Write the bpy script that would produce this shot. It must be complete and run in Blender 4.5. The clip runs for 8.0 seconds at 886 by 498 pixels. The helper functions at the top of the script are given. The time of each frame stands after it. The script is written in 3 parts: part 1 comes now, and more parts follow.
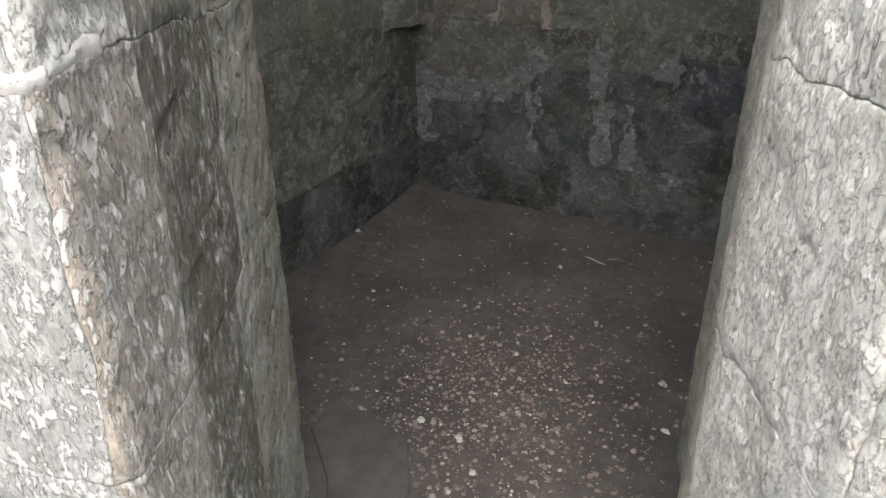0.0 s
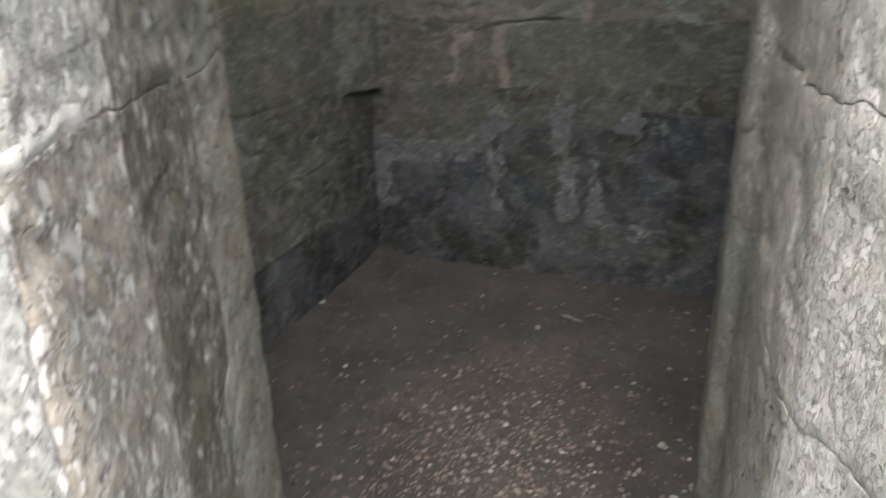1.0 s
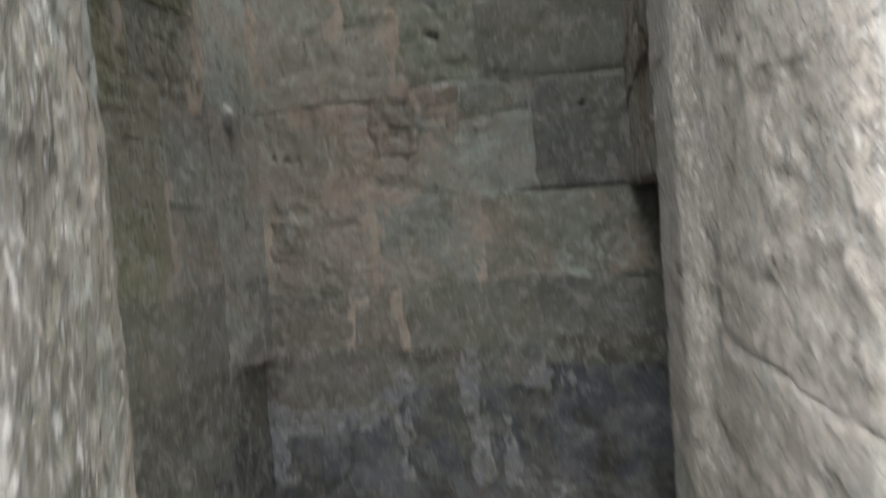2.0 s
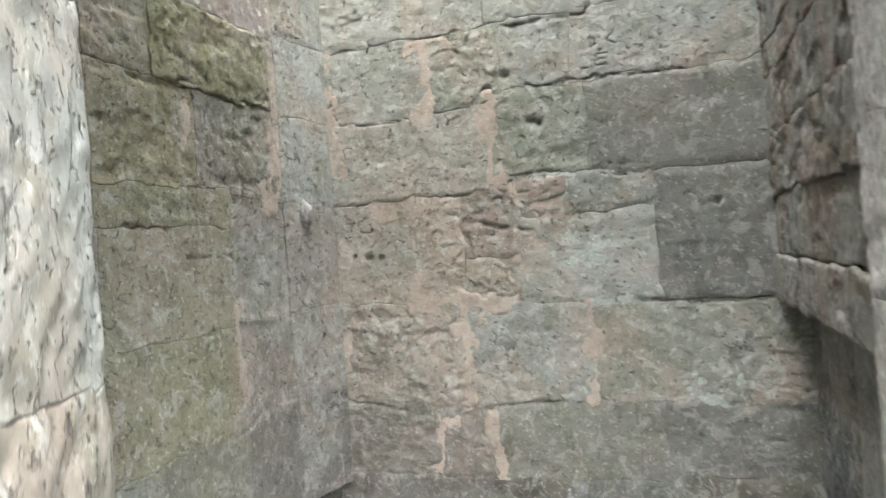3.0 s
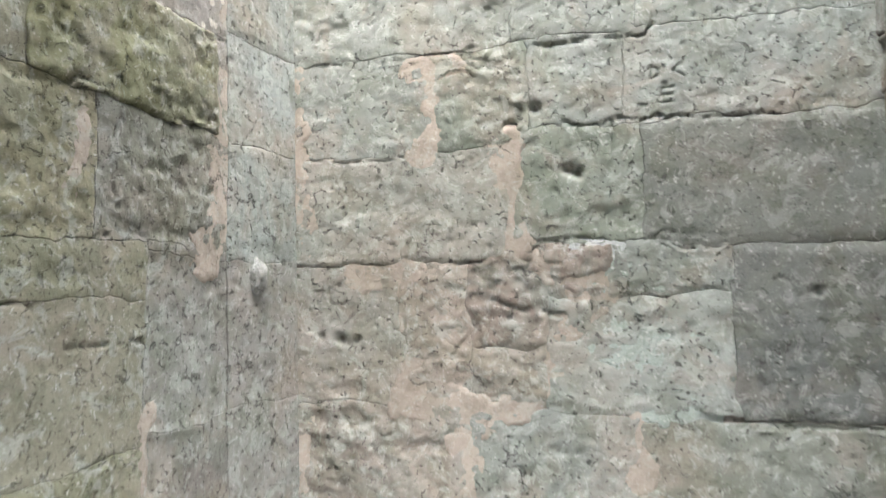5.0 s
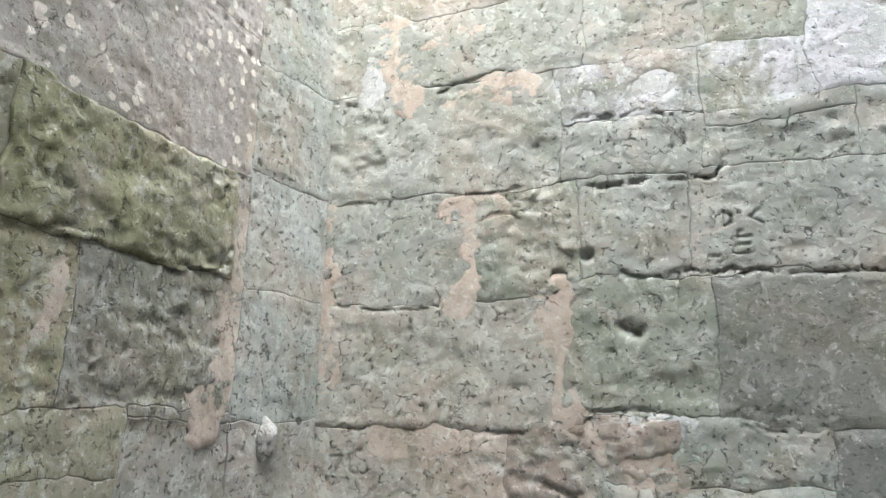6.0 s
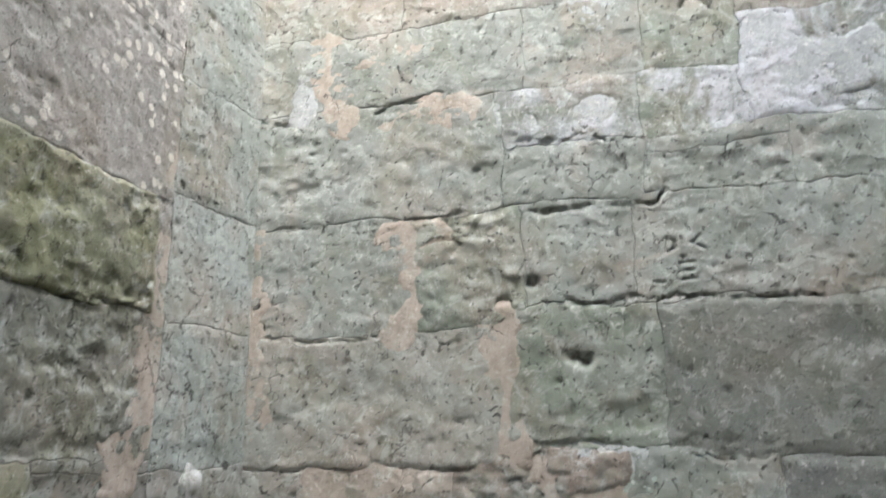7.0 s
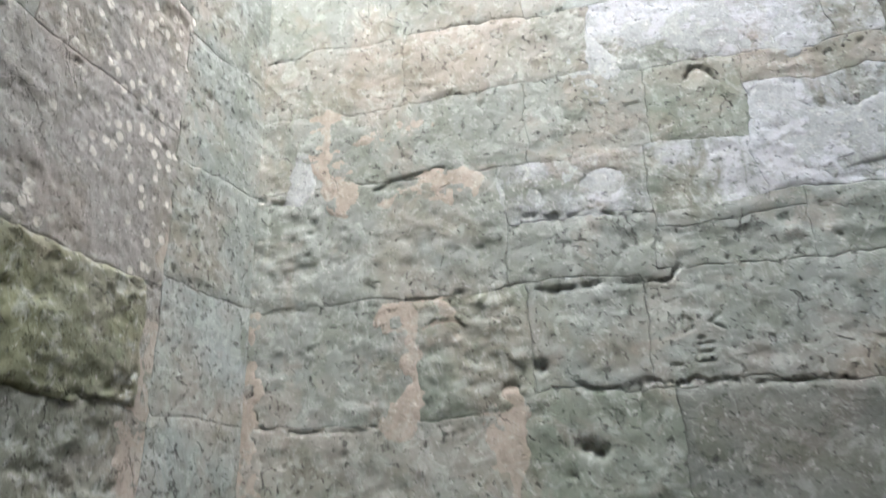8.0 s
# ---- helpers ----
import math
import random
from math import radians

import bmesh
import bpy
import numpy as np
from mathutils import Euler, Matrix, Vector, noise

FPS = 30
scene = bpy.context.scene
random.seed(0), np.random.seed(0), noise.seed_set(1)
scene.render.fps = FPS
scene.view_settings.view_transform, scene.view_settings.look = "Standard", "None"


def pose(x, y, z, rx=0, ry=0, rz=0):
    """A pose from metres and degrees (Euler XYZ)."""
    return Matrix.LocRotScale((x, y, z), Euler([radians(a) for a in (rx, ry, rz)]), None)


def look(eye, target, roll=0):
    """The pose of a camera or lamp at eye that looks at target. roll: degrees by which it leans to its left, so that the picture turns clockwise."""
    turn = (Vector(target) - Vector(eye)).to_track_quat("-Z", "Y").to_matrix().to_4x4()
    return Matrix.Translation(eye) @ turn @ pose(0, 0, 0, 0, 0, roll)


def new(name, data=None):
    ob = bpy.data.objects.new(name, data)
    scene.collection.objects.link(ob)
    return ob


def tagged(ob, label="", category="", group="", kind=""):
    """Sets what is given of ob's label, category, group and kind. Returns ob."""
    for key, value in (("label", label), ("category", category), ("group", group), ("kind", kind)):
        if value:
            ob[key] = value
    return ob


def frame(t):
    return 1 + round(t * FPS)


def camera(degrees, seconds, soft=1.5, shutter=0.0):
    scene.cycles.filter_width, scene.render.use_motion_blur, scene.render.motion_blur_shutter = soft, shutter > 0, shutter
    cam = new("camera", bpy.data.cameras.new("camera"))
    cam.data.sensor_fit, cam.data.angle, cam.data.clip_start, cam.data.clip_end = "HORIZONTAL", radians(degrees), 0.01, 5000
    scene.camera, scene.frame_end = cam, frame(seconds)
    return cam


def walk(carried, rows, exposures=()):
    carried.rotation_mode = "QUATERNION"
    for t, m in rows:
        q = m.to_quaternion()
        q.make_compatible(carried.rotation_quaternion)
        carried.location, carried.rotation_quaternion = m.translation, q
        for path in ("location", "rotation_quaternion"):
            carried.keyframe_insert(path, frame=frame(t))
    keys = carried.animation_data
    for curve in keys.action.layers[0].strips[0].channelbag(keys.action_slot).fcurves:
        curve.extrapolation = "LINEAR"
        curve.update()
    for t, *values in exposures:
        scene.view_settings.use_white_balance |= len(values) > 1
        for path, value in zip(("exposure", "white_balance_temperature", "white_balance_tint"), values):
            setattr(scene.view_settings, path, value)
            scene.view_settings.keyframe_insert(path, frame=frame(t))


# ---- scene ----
cam = camera(64.8, 8.0, shutter=0.5)
PATH = [
    (0, (0.75, 0.511, 1.247), (-0.084, 2.102, 0.368), -0.1),
    (0.5, (0.716, 0.545, 1.241), (-0.14, 2.117, 0.35), -1.1),
    (0.7, (0.68, 0.56, 1.232), (-0.165, 2.178, 0.324), -1.0),
    (1, (0.621, 0.565, 1.226), (-0.1, 2.284, 0.5), -1.5),
    (1.1, (0.598, 0.57, 1.22), (-0.04, 2.336, 0.519), -2.0),
    (1.5, (0.524, 0.573, 1.268), (0.093, 2.457, 0.751), -2.2),
    (1.7, (0.503, 0.618, 1.288), (0.13, 2.552, 0.94), -1.9),
    (2, (0.477, 0.673, 1.328), (0.077, 2.629, 1.223), -4.5),
    (2.2, (0.446, 0.761, 1.379), (0.026, 2.716, 1.425), -5.1),
    (3.3, (0.306, 1.057, 1.625), (-0.329, 2.954, 1.606), -4.0),
    (3.5, (0.285, 1.101, 1.631), (-0.28, 3.019, 1.603), -3.6),
    (4, (0.234, 1.249, 1.633), (-0.37, 3.155, 1.656), -2.3),
    (4.2, (0.197, 1.342, 1.671), (-0.312, 3.276, 1.718), -3.0),
    (5.3, (0.043, 1.626, 1.716), (-0.442, 3.555, 1.924), -0.8),
    (5.5, (0.071, 1.707, 1.757), (-0.493, 3.602, 2.061), -0.1),
    (6, (0.081, 1.744, 1.806), (-0.571, 3.58, 2.26), 1.0),
    (6.5, (0.053, 1.774, 1.813), (-0.543, 3.635, 2.237), -0.6),
    (6.7, (0.05, 1.785, 1.805), (-0.551, 3.642, 2.247), -0.2),
    (7, (0.007, 1.791, 1.832), (-0.405, 3.678, 2.349), -1.1),
    (7.5, (0.017, 1.803, 1.855), (-0.367, 3.685, 2.414), -0.7),
    (8, (0.005, 1.854, 1.88), (-0.411, 3.681, 2.581), -1.7),
]
walk(cam, [(t, look(eye, target, roll)) for t, eye, target, roll in PATH],
     [(0.0, 1.85, 6500, 10), (1.0, 1.95, 6500, 10), (1.5, 2.2, 6500, 10), (2.2, 2.62, 6500, 10), (3.3, 4.02, 6500, 10), (4.2, 4.08, 6500, 10), (5.3, 4.02, 6300, 9.5), (6.5, 3.76, 6200, 9.2), (8.0, 3.44, 6100, 9)])

# ---- world and light: high overcast sky, soft sun ----
world = bpy.data.worlds.new("world")
scene.world = world
world.use_nodes = True
wn = world.node_tree
sky = wn.nodes.new("ShaderNodeTexSky")
sky.sky_type, sky.sun_disc = "NISHITA", False
sky.sun_elevation, sky.sun_rotation = radians(52), radians(165)
sky.air_density, sky.dust_density = 1.0, 4.0
wn.nodes["Background"].inputs[1].default_value = 0.12
wn.links.new(sky.outputs[0], wn.nodes["Background"].inputs[0])
sun_data = bpy.data.lights.new("sun", "SUN")
sun_data.energy, sun_data.angle, sun_data.color = 4.0, radians(90), (1.0, 0.985, 0.96)
sun = new("sun", sun_data)
sun.matrix_world = look((1.1, -4.9, 8.2), (0.3, 1.3, 0.5))


# ---- noise on arrays ----
def lattice(ix, iy, iz, seed):
    n = (ix * 374761393 + iy * 668265263 + iz * 1274126177 + seed * 974711) & 0xFFFFFFFF
    n = ((n ^ (n >> 13)) * 1103515245) & 0xFFFFFFFF
    n = ((n ^ (n >> 16)) * 2246822519) & 0xFFFFFFFF
    return ((n ^ (n >> 15)) & 0xFFFF) / 32767.5 - 1.0


def soft_noise(p, scale, seed=0):
    """Smooth noise in -1 to 1 at the rows of p."""
    q = p * scale + 100.0
    i = np.floor(q).astype(np.int64)
    f = q - i
    f = f * f * (3 - 2 * f)
    total = 0.0
    for a in (0, 1):
        for b in (0, 1):
            for c in (0, 1):
                w = (f[:, 0] if a else 1 - f[:, 0]) * (f[:, 1] if b else 1 - f[:, 1]) * (f[:, 2] if c else 1 - f[:, 2])
                total = total + w * lattice(i[:, 0] + a, i[:, 1] + b, i[:, 2] + c, seed)
    return total


def fbm(p, scale, octaves=4, seed=0):
    total, amp = 0.0, 0.5
    for k in range(octaves):
        total = total + amp * soft_noise(p, scale * 2 ** k, seed + 17 * k)
        amp *= 0.5
    return total


# ---- materials ----
def shader(name, rough=0.9):
    m = bpy.data.materials.new(name)
    m.use_nodes = True
    t = m.node_tree
    b = t.nodes["Principled BSDF"]
    b.inputs["Roughness"].default_value = rough
    b.inputs["Specular IOR Level"].default_value = 0.25
    return m, t, b


def node(t, kind, **sockets):
    n = t.nodes.new(kind)
    for key, value in sockets.items():
        n.inputs[key.replace("_", " ")].default_value = value
    return n


def noise_node(t, scale, detail=5.0, rough=0.6, distort=0.0):
    n = node(t, "ShaderNodeTexNoise", Scale=scale, Detail=detail, Roughness=rough, Distortion=distort)
    t.links.new(t.nodes["where"].outputs["Position"], n.inputs["Vector"])
    return n.outputs["Fac"]


def ramp(t, source, low, high, a=0.0, b=1.0):
    n = node(t, "ShaderNodeMapRange")
    for i, v in enumerate((low, high, a, b)):
        n.inputs[i + 1].default_value = v
    t.links.new(source, n.inputs[0])
    return n.outputs[0]


def mixed(t, fac, a, b, how="MIX"):
    n = t.nodes.new("ShaderNodeMix")
    n.data_type, n.blend_type = "RGBA", how
    for socket, v in ((n.inputs[0], fac), (n.inputs[6], a), (n.inputs[7], b)):
        if isinstance(v, (int, float)):
            socket.default_value = v
        elif isinstance(v, tuple):
            socket.default_value = (*v, 1)
        else:
            t.links.new(v, socket)
    return n.outputs[2]


def times(t, a, b):
    n = t.nodes.new("ShaderNodeMath")
    n.operation = "MULTIPLY"
    for i, v in enumerate((a, b)):
        if isinstance(v, (int, float)):
            n.inputs[i].default_value = v
        else:
            t.links.new(v, n.inputs[i])
    return n.outputs[0]


def bumped(t, b, layers):
    last = None
    for height, strength, distance in layers:
        n = node(t, "ShaderNodeBump", Strength=strength, Distance=distance)
        t.links.new(height, n.inputs["Height"])
        if last:
            t.links.new(last, n.inputs["Normal"])
        last = n.outputs[0]
    t.links.new(last, b.inputs["Normal"])


def stone_material(name, moss=0.3, pale=0.38, tint=None, spots=0.0, streak=1.0, grain=0.3, wash=1.0, pitted=0.65, lime=0.0, blotch=0.0, crust=0.0, tones=((0.3, 0.33, 0.295), (0.375, 0.335, 0.295))):
    """Weathered sandstone: mottled by algae and lime, with grain, pocks and dark specks."""
    m, t, b = shader(name)
    where = t.nodes.new("ShaderNodeNewGeometry")
    where.name = "where"
    if streak != 1.0:
        squeeze = t.nodes.new("ShaderNodeMapping")
        squeeze.inputs["Scale"].default_value = (1, 1, streak)
        t.links.new(where.outputs["Position"], squeeze.inputs["Vector"])
        where.name = "raw"
        relay = t.nodes.new("ShaderNodeVectorMath")
        relay.name, relay.outputs[0].name = "where", "Position"
        t.links.new(squeeze.outputs[0], relay.inputs[0])
    if tint:
        base = t.nodes.new("ShaderNodeRGB")
        base.outputs[0].default_value = (*tint, 1)
        colour = base.outputs[0]
    else:
        colour = t.nodes.new("ShaderNodeObjectInfo").outputs["Color"]
    big, mid, fine = noise_node(t, 4.0, 4.0), noise_node(t, 24.0, 8.0, 0.7, 0.6), noise_node(t, 130.0, 4.0, 0.75)
    if blotch:
        colour = mixed(t, ramp(t, noise_node(t, 3.7, 9.0, 0.68, 0.9), 0.47, 0.56, 0.0, blotch), colour, tones[0])
        colour = mixed(t, ramp(t, noise_node(t, 5.3, 9.0, 0.68, 0.7), 0.53, 0.6, 0.0, blotch), colour, tones[1])
    colour = mixed(t, ramp(t, big, 0.38, 0.66, 0.0, 0.5), colour, (0.7, 0.7, 0.68), "MULTIPLY")
    colour = mixed(t, ramp(t, noise_node(t, 3.3, 5.0, 0.6), 0.5, 0.64, 0.0, 0.55 * wash), colour, (0.345, 0.295, 0.25))
    colour = mixed(t, ramp(t, noise_node(t, 8.0, 8.0, 0.65, 0.8), 0.5, 0.58, 0.0, moss), colour, (0.17, 0.185, 0.125))
    colour = mixed(t, ramp(t, noise_node(t, 12.0, 5.0, 0.6, 0.5), 0.52, 0.6, 0.0, 0.5), colour, (0.66, 0.67, 0.63), "MULTIPLY")
    colour = mixed(t, ramp(t, mid, 0.38, 0.45, 0.35, 0.0), colour, (0.55, 0.53, 0.5), "MULTIPLY")
    colour = mixed(t, ramp(t, noise_node(t, 17.0, 10.0, 0.72, 1.0), 0.53, 0.58, 0.0, pale), colour, (0.5, 0.52, 0.49))
    colour = mixed(t, ramp(t, noise_node(t, 38.0, 8.0, 0.75, 0.8), 0.58, 0.63, 0.0, pale), colour, (0.62, 0.62, 0.59))
    colour = mixed(t, ramp(t, fine, 0.35, 0.65, 0.9 * grain, 0.0), colour, (0.4, 0.385, 0.37), "MULTIPLY")
    colour = mixed(t, ramp(t, noise_node(t, 75.0, 3.0, 0.6), 0.63, 0.69, 0.0, min(1.0, pale * 0.7 + grain * 0.5)), colour, (0.68, 0.67, 0.64))
    if lime:
        film = times(t, ramp(t, noise_node(t, 5.0, 9.0, 0.66, 0.6), 0.47, 0.56), ramp(t, noise_node(t, 60.0, 5.0, 0.7), 0.36, 0.5, 0.35, 1.0))
        colour = mixed(t, times(t, film, lime), colour, (0.56, 0.575, 0.62))
    specks, dots = noise_node(t, 48.0, 5.0, 0.65, 0.7), noise_node(t, 100.0, 3.0, 0.6, 0.5)
    colour = mixed(t, ramp(t, specks, 0.625, 0.655, 0.0, 0.75 * pitted), colour, (0.06, 0.057, 0.053))
    colour = mixed(t, ramp(t, dots, 0.64, 0.67, 0.0, 0.75 * pitted), colour, (0.05, 0.048, 0.045))
    web = node(t, "ShaderNodeTexVoronoi", Scale=7.0)
    web.feature = "DISTANCE_TO_EDGE"
    bend = t.nodes.new("ShaderNodeMix")
    bend.data_type, bend.blend_type = "RGBA", "LINEAR_LIGHT"
    bend.inputs[0].default_value = 0.12
    wobble = node(t, "ShaderNodeTexNoise", Scale=14.0, Detail=5.0)
    t.links.new(t.nodes["where"].outputs["Position"], wobble.inputs["Vector"])
    t.links.new(t.nodes["where"].outputs["Position"], bend.inputs[6])
    t.links.new(wobble.outputs["Color"], bend.inputs[7])
    t.links.new(bend.outputs[2], web.inputs["Vector"])
    crack = times(t, ramp(t, web.outputs["Distance"], 0.008, 0.022, 1, 0), ramp(t, noise_node(t, 9.0, 4.0), 0.58, 0.64))
    colour = mixed(t, times(t, crack, 0.6), colour, (0.07, 0.066, 0.06))
    layers = [(mid, 0.25, 0.006), (noise_node(t, 65.0, 6.0, 0.75), 0.3 + 0.5 * grain, 0.0045), (fine, 0.8 * grain, 0.002), (ramp(t, specks, 0.6, 0.66, 1, 0), 0.9 * pitted, 0.008), (ramp(t, dots, 0.62, 0.67, 1, 0), 0.8, 0.005), (ramp(t, crack, 0, 1, 1, 0), 0.8, 0.005)]
    if crust:
        scab = times(t, ramp(t, noise_node(t, 75.0, 7.0, 0.72, 0.4), 0.5, 0.55), ramp(t, noise_node(t, 5.0, 5.0, 0.6), 0.36, 0.56, 0.25, 1.0))
        colour = mixed(t, times(t, scab, crust), colour, (0.74, 0.73, 0.7))
        layers.append((scab, 0.8, 0.006))
    if spots:
        cells = node(t, "ShaderNodeTexVoronoi", Scale=34.0)
        t.links.new(t.nodes["where"].outputs["Position"], cells.inputs["Vector"])
        blob = ramp(t, mixed(t, 0.35, cells.outputs["Distance"], noise_node(t, 60.0, 4.0)), 0.36, 0.41, 1, 0)
        gone = ramp(t, noise_node(t, 4.0, 4.0), 0.41, 0.48)
        colour = mixed(t, times(t, times(t, blob, gone), spots), colour, (0.62, 0.58, 0.53))
    t.links.new(colour, b.inputs["Base Color"])
    bumped(t, b, layers)
    return m


STONE = stone_material("weathered_sandstone", 0.25, 0.36, grain=0.12, pitted=0.9, blotch=0.55, tones=((0.3, 0.325, 0.295), (0.37, 0.335, 0.295)))
JAMB_STONE = stone_material("bleached_sandstone", 0.15, 0.75, streak=0.6, grain=0.7, wash=0.25, pitted=0.3, crust=0.45)
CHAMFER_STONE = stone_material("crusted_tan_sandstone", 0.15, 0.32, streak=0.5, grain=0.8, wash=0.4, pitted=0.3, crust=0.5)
REVEAL_STONE = stone_material("crusted_shaded_brown_sandstone", 0.4, 0.3, streak=0.45, grain=0.7, wash=0.4, pitted=0.5, crust=0.3)
DAMP_STONE = stone_material("damp_green_sandstone", 0.25, 0.28, wash=0.25, blotch=0.65, tones=((0.225, 0.24, 0.22), (0.2, 0.19, 0.17)))
LIME_WASH = stone_material("grey_lime_wash", 0.3, 0.4, (0.225, 0.24, 0.262), wash=0.1)
PALE_LIME = stone_material("chalky_lime_skin", 0.15, 0.6, (0.47, 0.49, 0.5), wash=0.1, pitted=0.4)
GREEN_LIME = stone_material("pale_green_lime_skin", 0.2, 0.6, (0.42, 0.475, 0.44), wash=0.1, pitted=0.6)
LIMED_STONE = stone_material("limed_sandstone", 0.3, 0.45, lime=0.7, blotch=0.5)
# damp dark stone, with the dimness near the floor mixed into its tones
DARK_STONE = stone_material("damp_shaded_sandstone", 0.2, 0.14, wash=0.08, blotch=0.8, lime=0.1, tones=((0.088, 0.104, 0.125), (0.05, 0.054, 0.046)))
LICHEN_STONE = stone_material("lichened_sandstone", 0.2, 0.2, spots=0.9, pitted=0.4)
SIDE_STONE = stone_material("damp_mossy_sandstone", 0.32, 0.38, pitted=0.7, blotch=0.45, tones=((0.27, 0.275, 0.215), (0.335, 0.31, 0.27)))
MORTAR = stone_material("lime_mortar", 0.12, 0.25, (0.46, 0.398, 0.345), grain=0.15, pitted=0.2)
BED = stone_material("old_joint_mortar", 0.3, 0.3, (0.31, 0.285, 0.255))
WHITE_LIME = stone_material("white_lime", 0.0, 0.5, (0.66, 0.64, 0.6))


def earth_material():
    m, t, b = shader("dusty_earth", 0.95)
    t.nodes.new("ShaderNodeNewGeometry").name = "where"
    big, mid, fine = noise_node(t, 3.0), noise_node(t, 20.0, 6.0), noise_node(t, 160.0, 4.0, 0.7)
    colour = mixed(t, ramp(t, big, 0.35, 0.65), (0.05, 0.047, 0.046), (0.084, 0.077, 0.072))
    colour = mixed(t, ramp(t, mid, 0.4, 0.65, 0.0, 0.5), colour, (0.038, 0.036, 0.035))
    colour = mixed(t, ramp(t, fine, 0.6, 0.72, 0.0, 0.5), colour, (0.2, 0.19, 0.18))
    t.links.new(colour, b.inputs["Base Color"])
    bumped(t, b, [(mid, 0.5, 0.01), (fine, 0.6, 0.003)])
    return m


EARTH = earth_material()


def gravel_material():
    m, t, b = shader("gravel", 0.9)
    geo = t.nodes.new("ShaderNodeNewGeometry")
    geo.name = "where"
    pick = t.nodes.new("ShaderNodeValToRGB")
    t.links.new(geo.outputs["Random Per Island"], pick.inputs[0])
    pick.color_ramp.interpolation = "CONSTANT"
    e = pick.color_ramp.elements
    e[0].color, e[1].color, e[1].position = (0.12, 0.105, 0.097, 1), (0.42, 0.4, 0.375, 1), 0.96
    for pos, c in ((0.22, (0.17, 0.15, 0.138, 1)), (0.45, (0.2, 0.16, 0.142, 1)), (0.62, (0.06, 0.056, 0.054, 1)), (0.8, (0.26, 0.245, 0.23, 1))):
        e.new(pos).color = c
    t.links.new(mixed(t, ramp(t, noise_node(t, 90.0), 0.3, 0.7, 0, 0.5), pick.outputs[0], (0.5, 0.45, 0.4), "MULTIPLY"), b.inputs["Base Color"])
    return m


GRAVEL = gravel_material()


def mesh_of(name, verts, faces, material, smooth=True):
    me = bpy.data.meshes.new(name)
    me.from_pydata(verts.tolist() if hasattr(verts, "tolist") else verts, [], faces.tolist() if hasattr(faces, "tolist") else faces)
    me.materials.append(material)
    me.polygons.foreach_set("use_smooth", [smooth] * len(me.polygons))
    me.update()
    return me


def under(ob, parent):
    ob.parent = parent
    return ob


# ---- walls: a plan line, along which stones are laid ----
class Line:
    """A plan polyline, walked from left to right as one faces the wall; u is the way along it."""

    def __init__(self, *points):
        self.p = np.array(points, float)
        self.s = np.concatenate(([0], np.cumsum(np.linalg.norm(np.diff(self.p, axis=0), axis=1))))

    def at(self, u, blend=0.03):
        x = np.interp(u, self.s, self.p[:, 0])
        y = np.interp(u, self.s, self.p[:, 1])
        xa, xb = np.interp(u - blend, self.s, self.p[:, 0]), np.interp(u + blend, self.s, self.p[:, 0])
        ya, yb = np.interp(u - blend, self.s, self.p[:, 1]), np.interp(u + blend, self.s, self.p[:, 1])
        d = np.stack((xb - xa, yb - ya), 1)
        d /= np.linalg.norm(d, axis=1)[:, None] + 1e-9
        return np.stack(((x + xa + xb) / 3, (y + ya + yb) / 3), 1), np.stack((d[:, 1], -d[:, 0]), 1)


def sheet(line, u0, u1, z0, z1, step, depth, warp=0.013, drop=0.005):
    """Points of a patch of wall, skirted at its edge; depth(points, edge) gives how far each stands out."""
    nu, nz = max(4, int((u1 - u0) / step) + 1), max(4, int((z1 - z0) / step) + 1)
    rim_w = 0.0005
    edges = (rim_w, 0.0028)
    us = np.concatenate(([u0], u0 + np.array(edges[:1]), np.linspace(u0 + edges[1], u1 - edges[1], nu), u1 - np.array(edges[:1]), [u1]))
    zs = np.concatenate(([z0], z0 + np.array(edges[:1]), np.linspace(z0 + edges[1], z1 - edges[1], nz), z1 - np.array(edges[:1]), [z1]))
    nu, nz = nu + 4, nz + 4
    U, Z = (a.ravel() for a in np.meshgrid(us, zs))
    edge = np.minimum(np.minimum(U - u0, u1 - U), np.minimum(Z - z0, z1 - Z))
    flat = np.stack((U, Z, np.full_like(U, line.p[0, 0] * 7 + line.p[0, 1] * 3)), 1)
    wu, wz = fbm(flat, 9.0, 3, 5) + 0.3 * fbm(flat, 45.0, 2, 7), fbm(flat, 9.0, 3, 6) + 0.3 * fbm(flat, 45.0, 2, 8)
    U2, Z2 = U + warp * 2 * wu, Z + warp * 2 * wz
    p, n = line.at(U2)
    out = depth(np.stack((p[:, 0], p[:, 1], Z2), 1), edge)
    rim = edge < 1e-6
    out = np.where(rim, out - drop, out)
    v = np.stack((p[:, 0] + n[:, 0] * out, p[:, 1] + n[:, 1] * out, Z2), 1)
    i = np.arange(nz - 1)[:, None] * nu + np.arange(nu - 1)[None]
    f = np.stack((i, i + 1, i + nu + 1, i + nu), -1).reshape(-1, 4)
    return v, f


def away(p, a, b):
    """How far the (x, z) of the points lie from the stroke from a to b."""
    q, a, d = p[:, (0, 2)], np.array(a), np.array(b) - np.array(a)
    k = np.clip(((q - a) @ d) / (d @ d), 0, 1)
    return np.linalg.norm(q - a - k[:, None] * d, axis=1)


CRACKS = {}


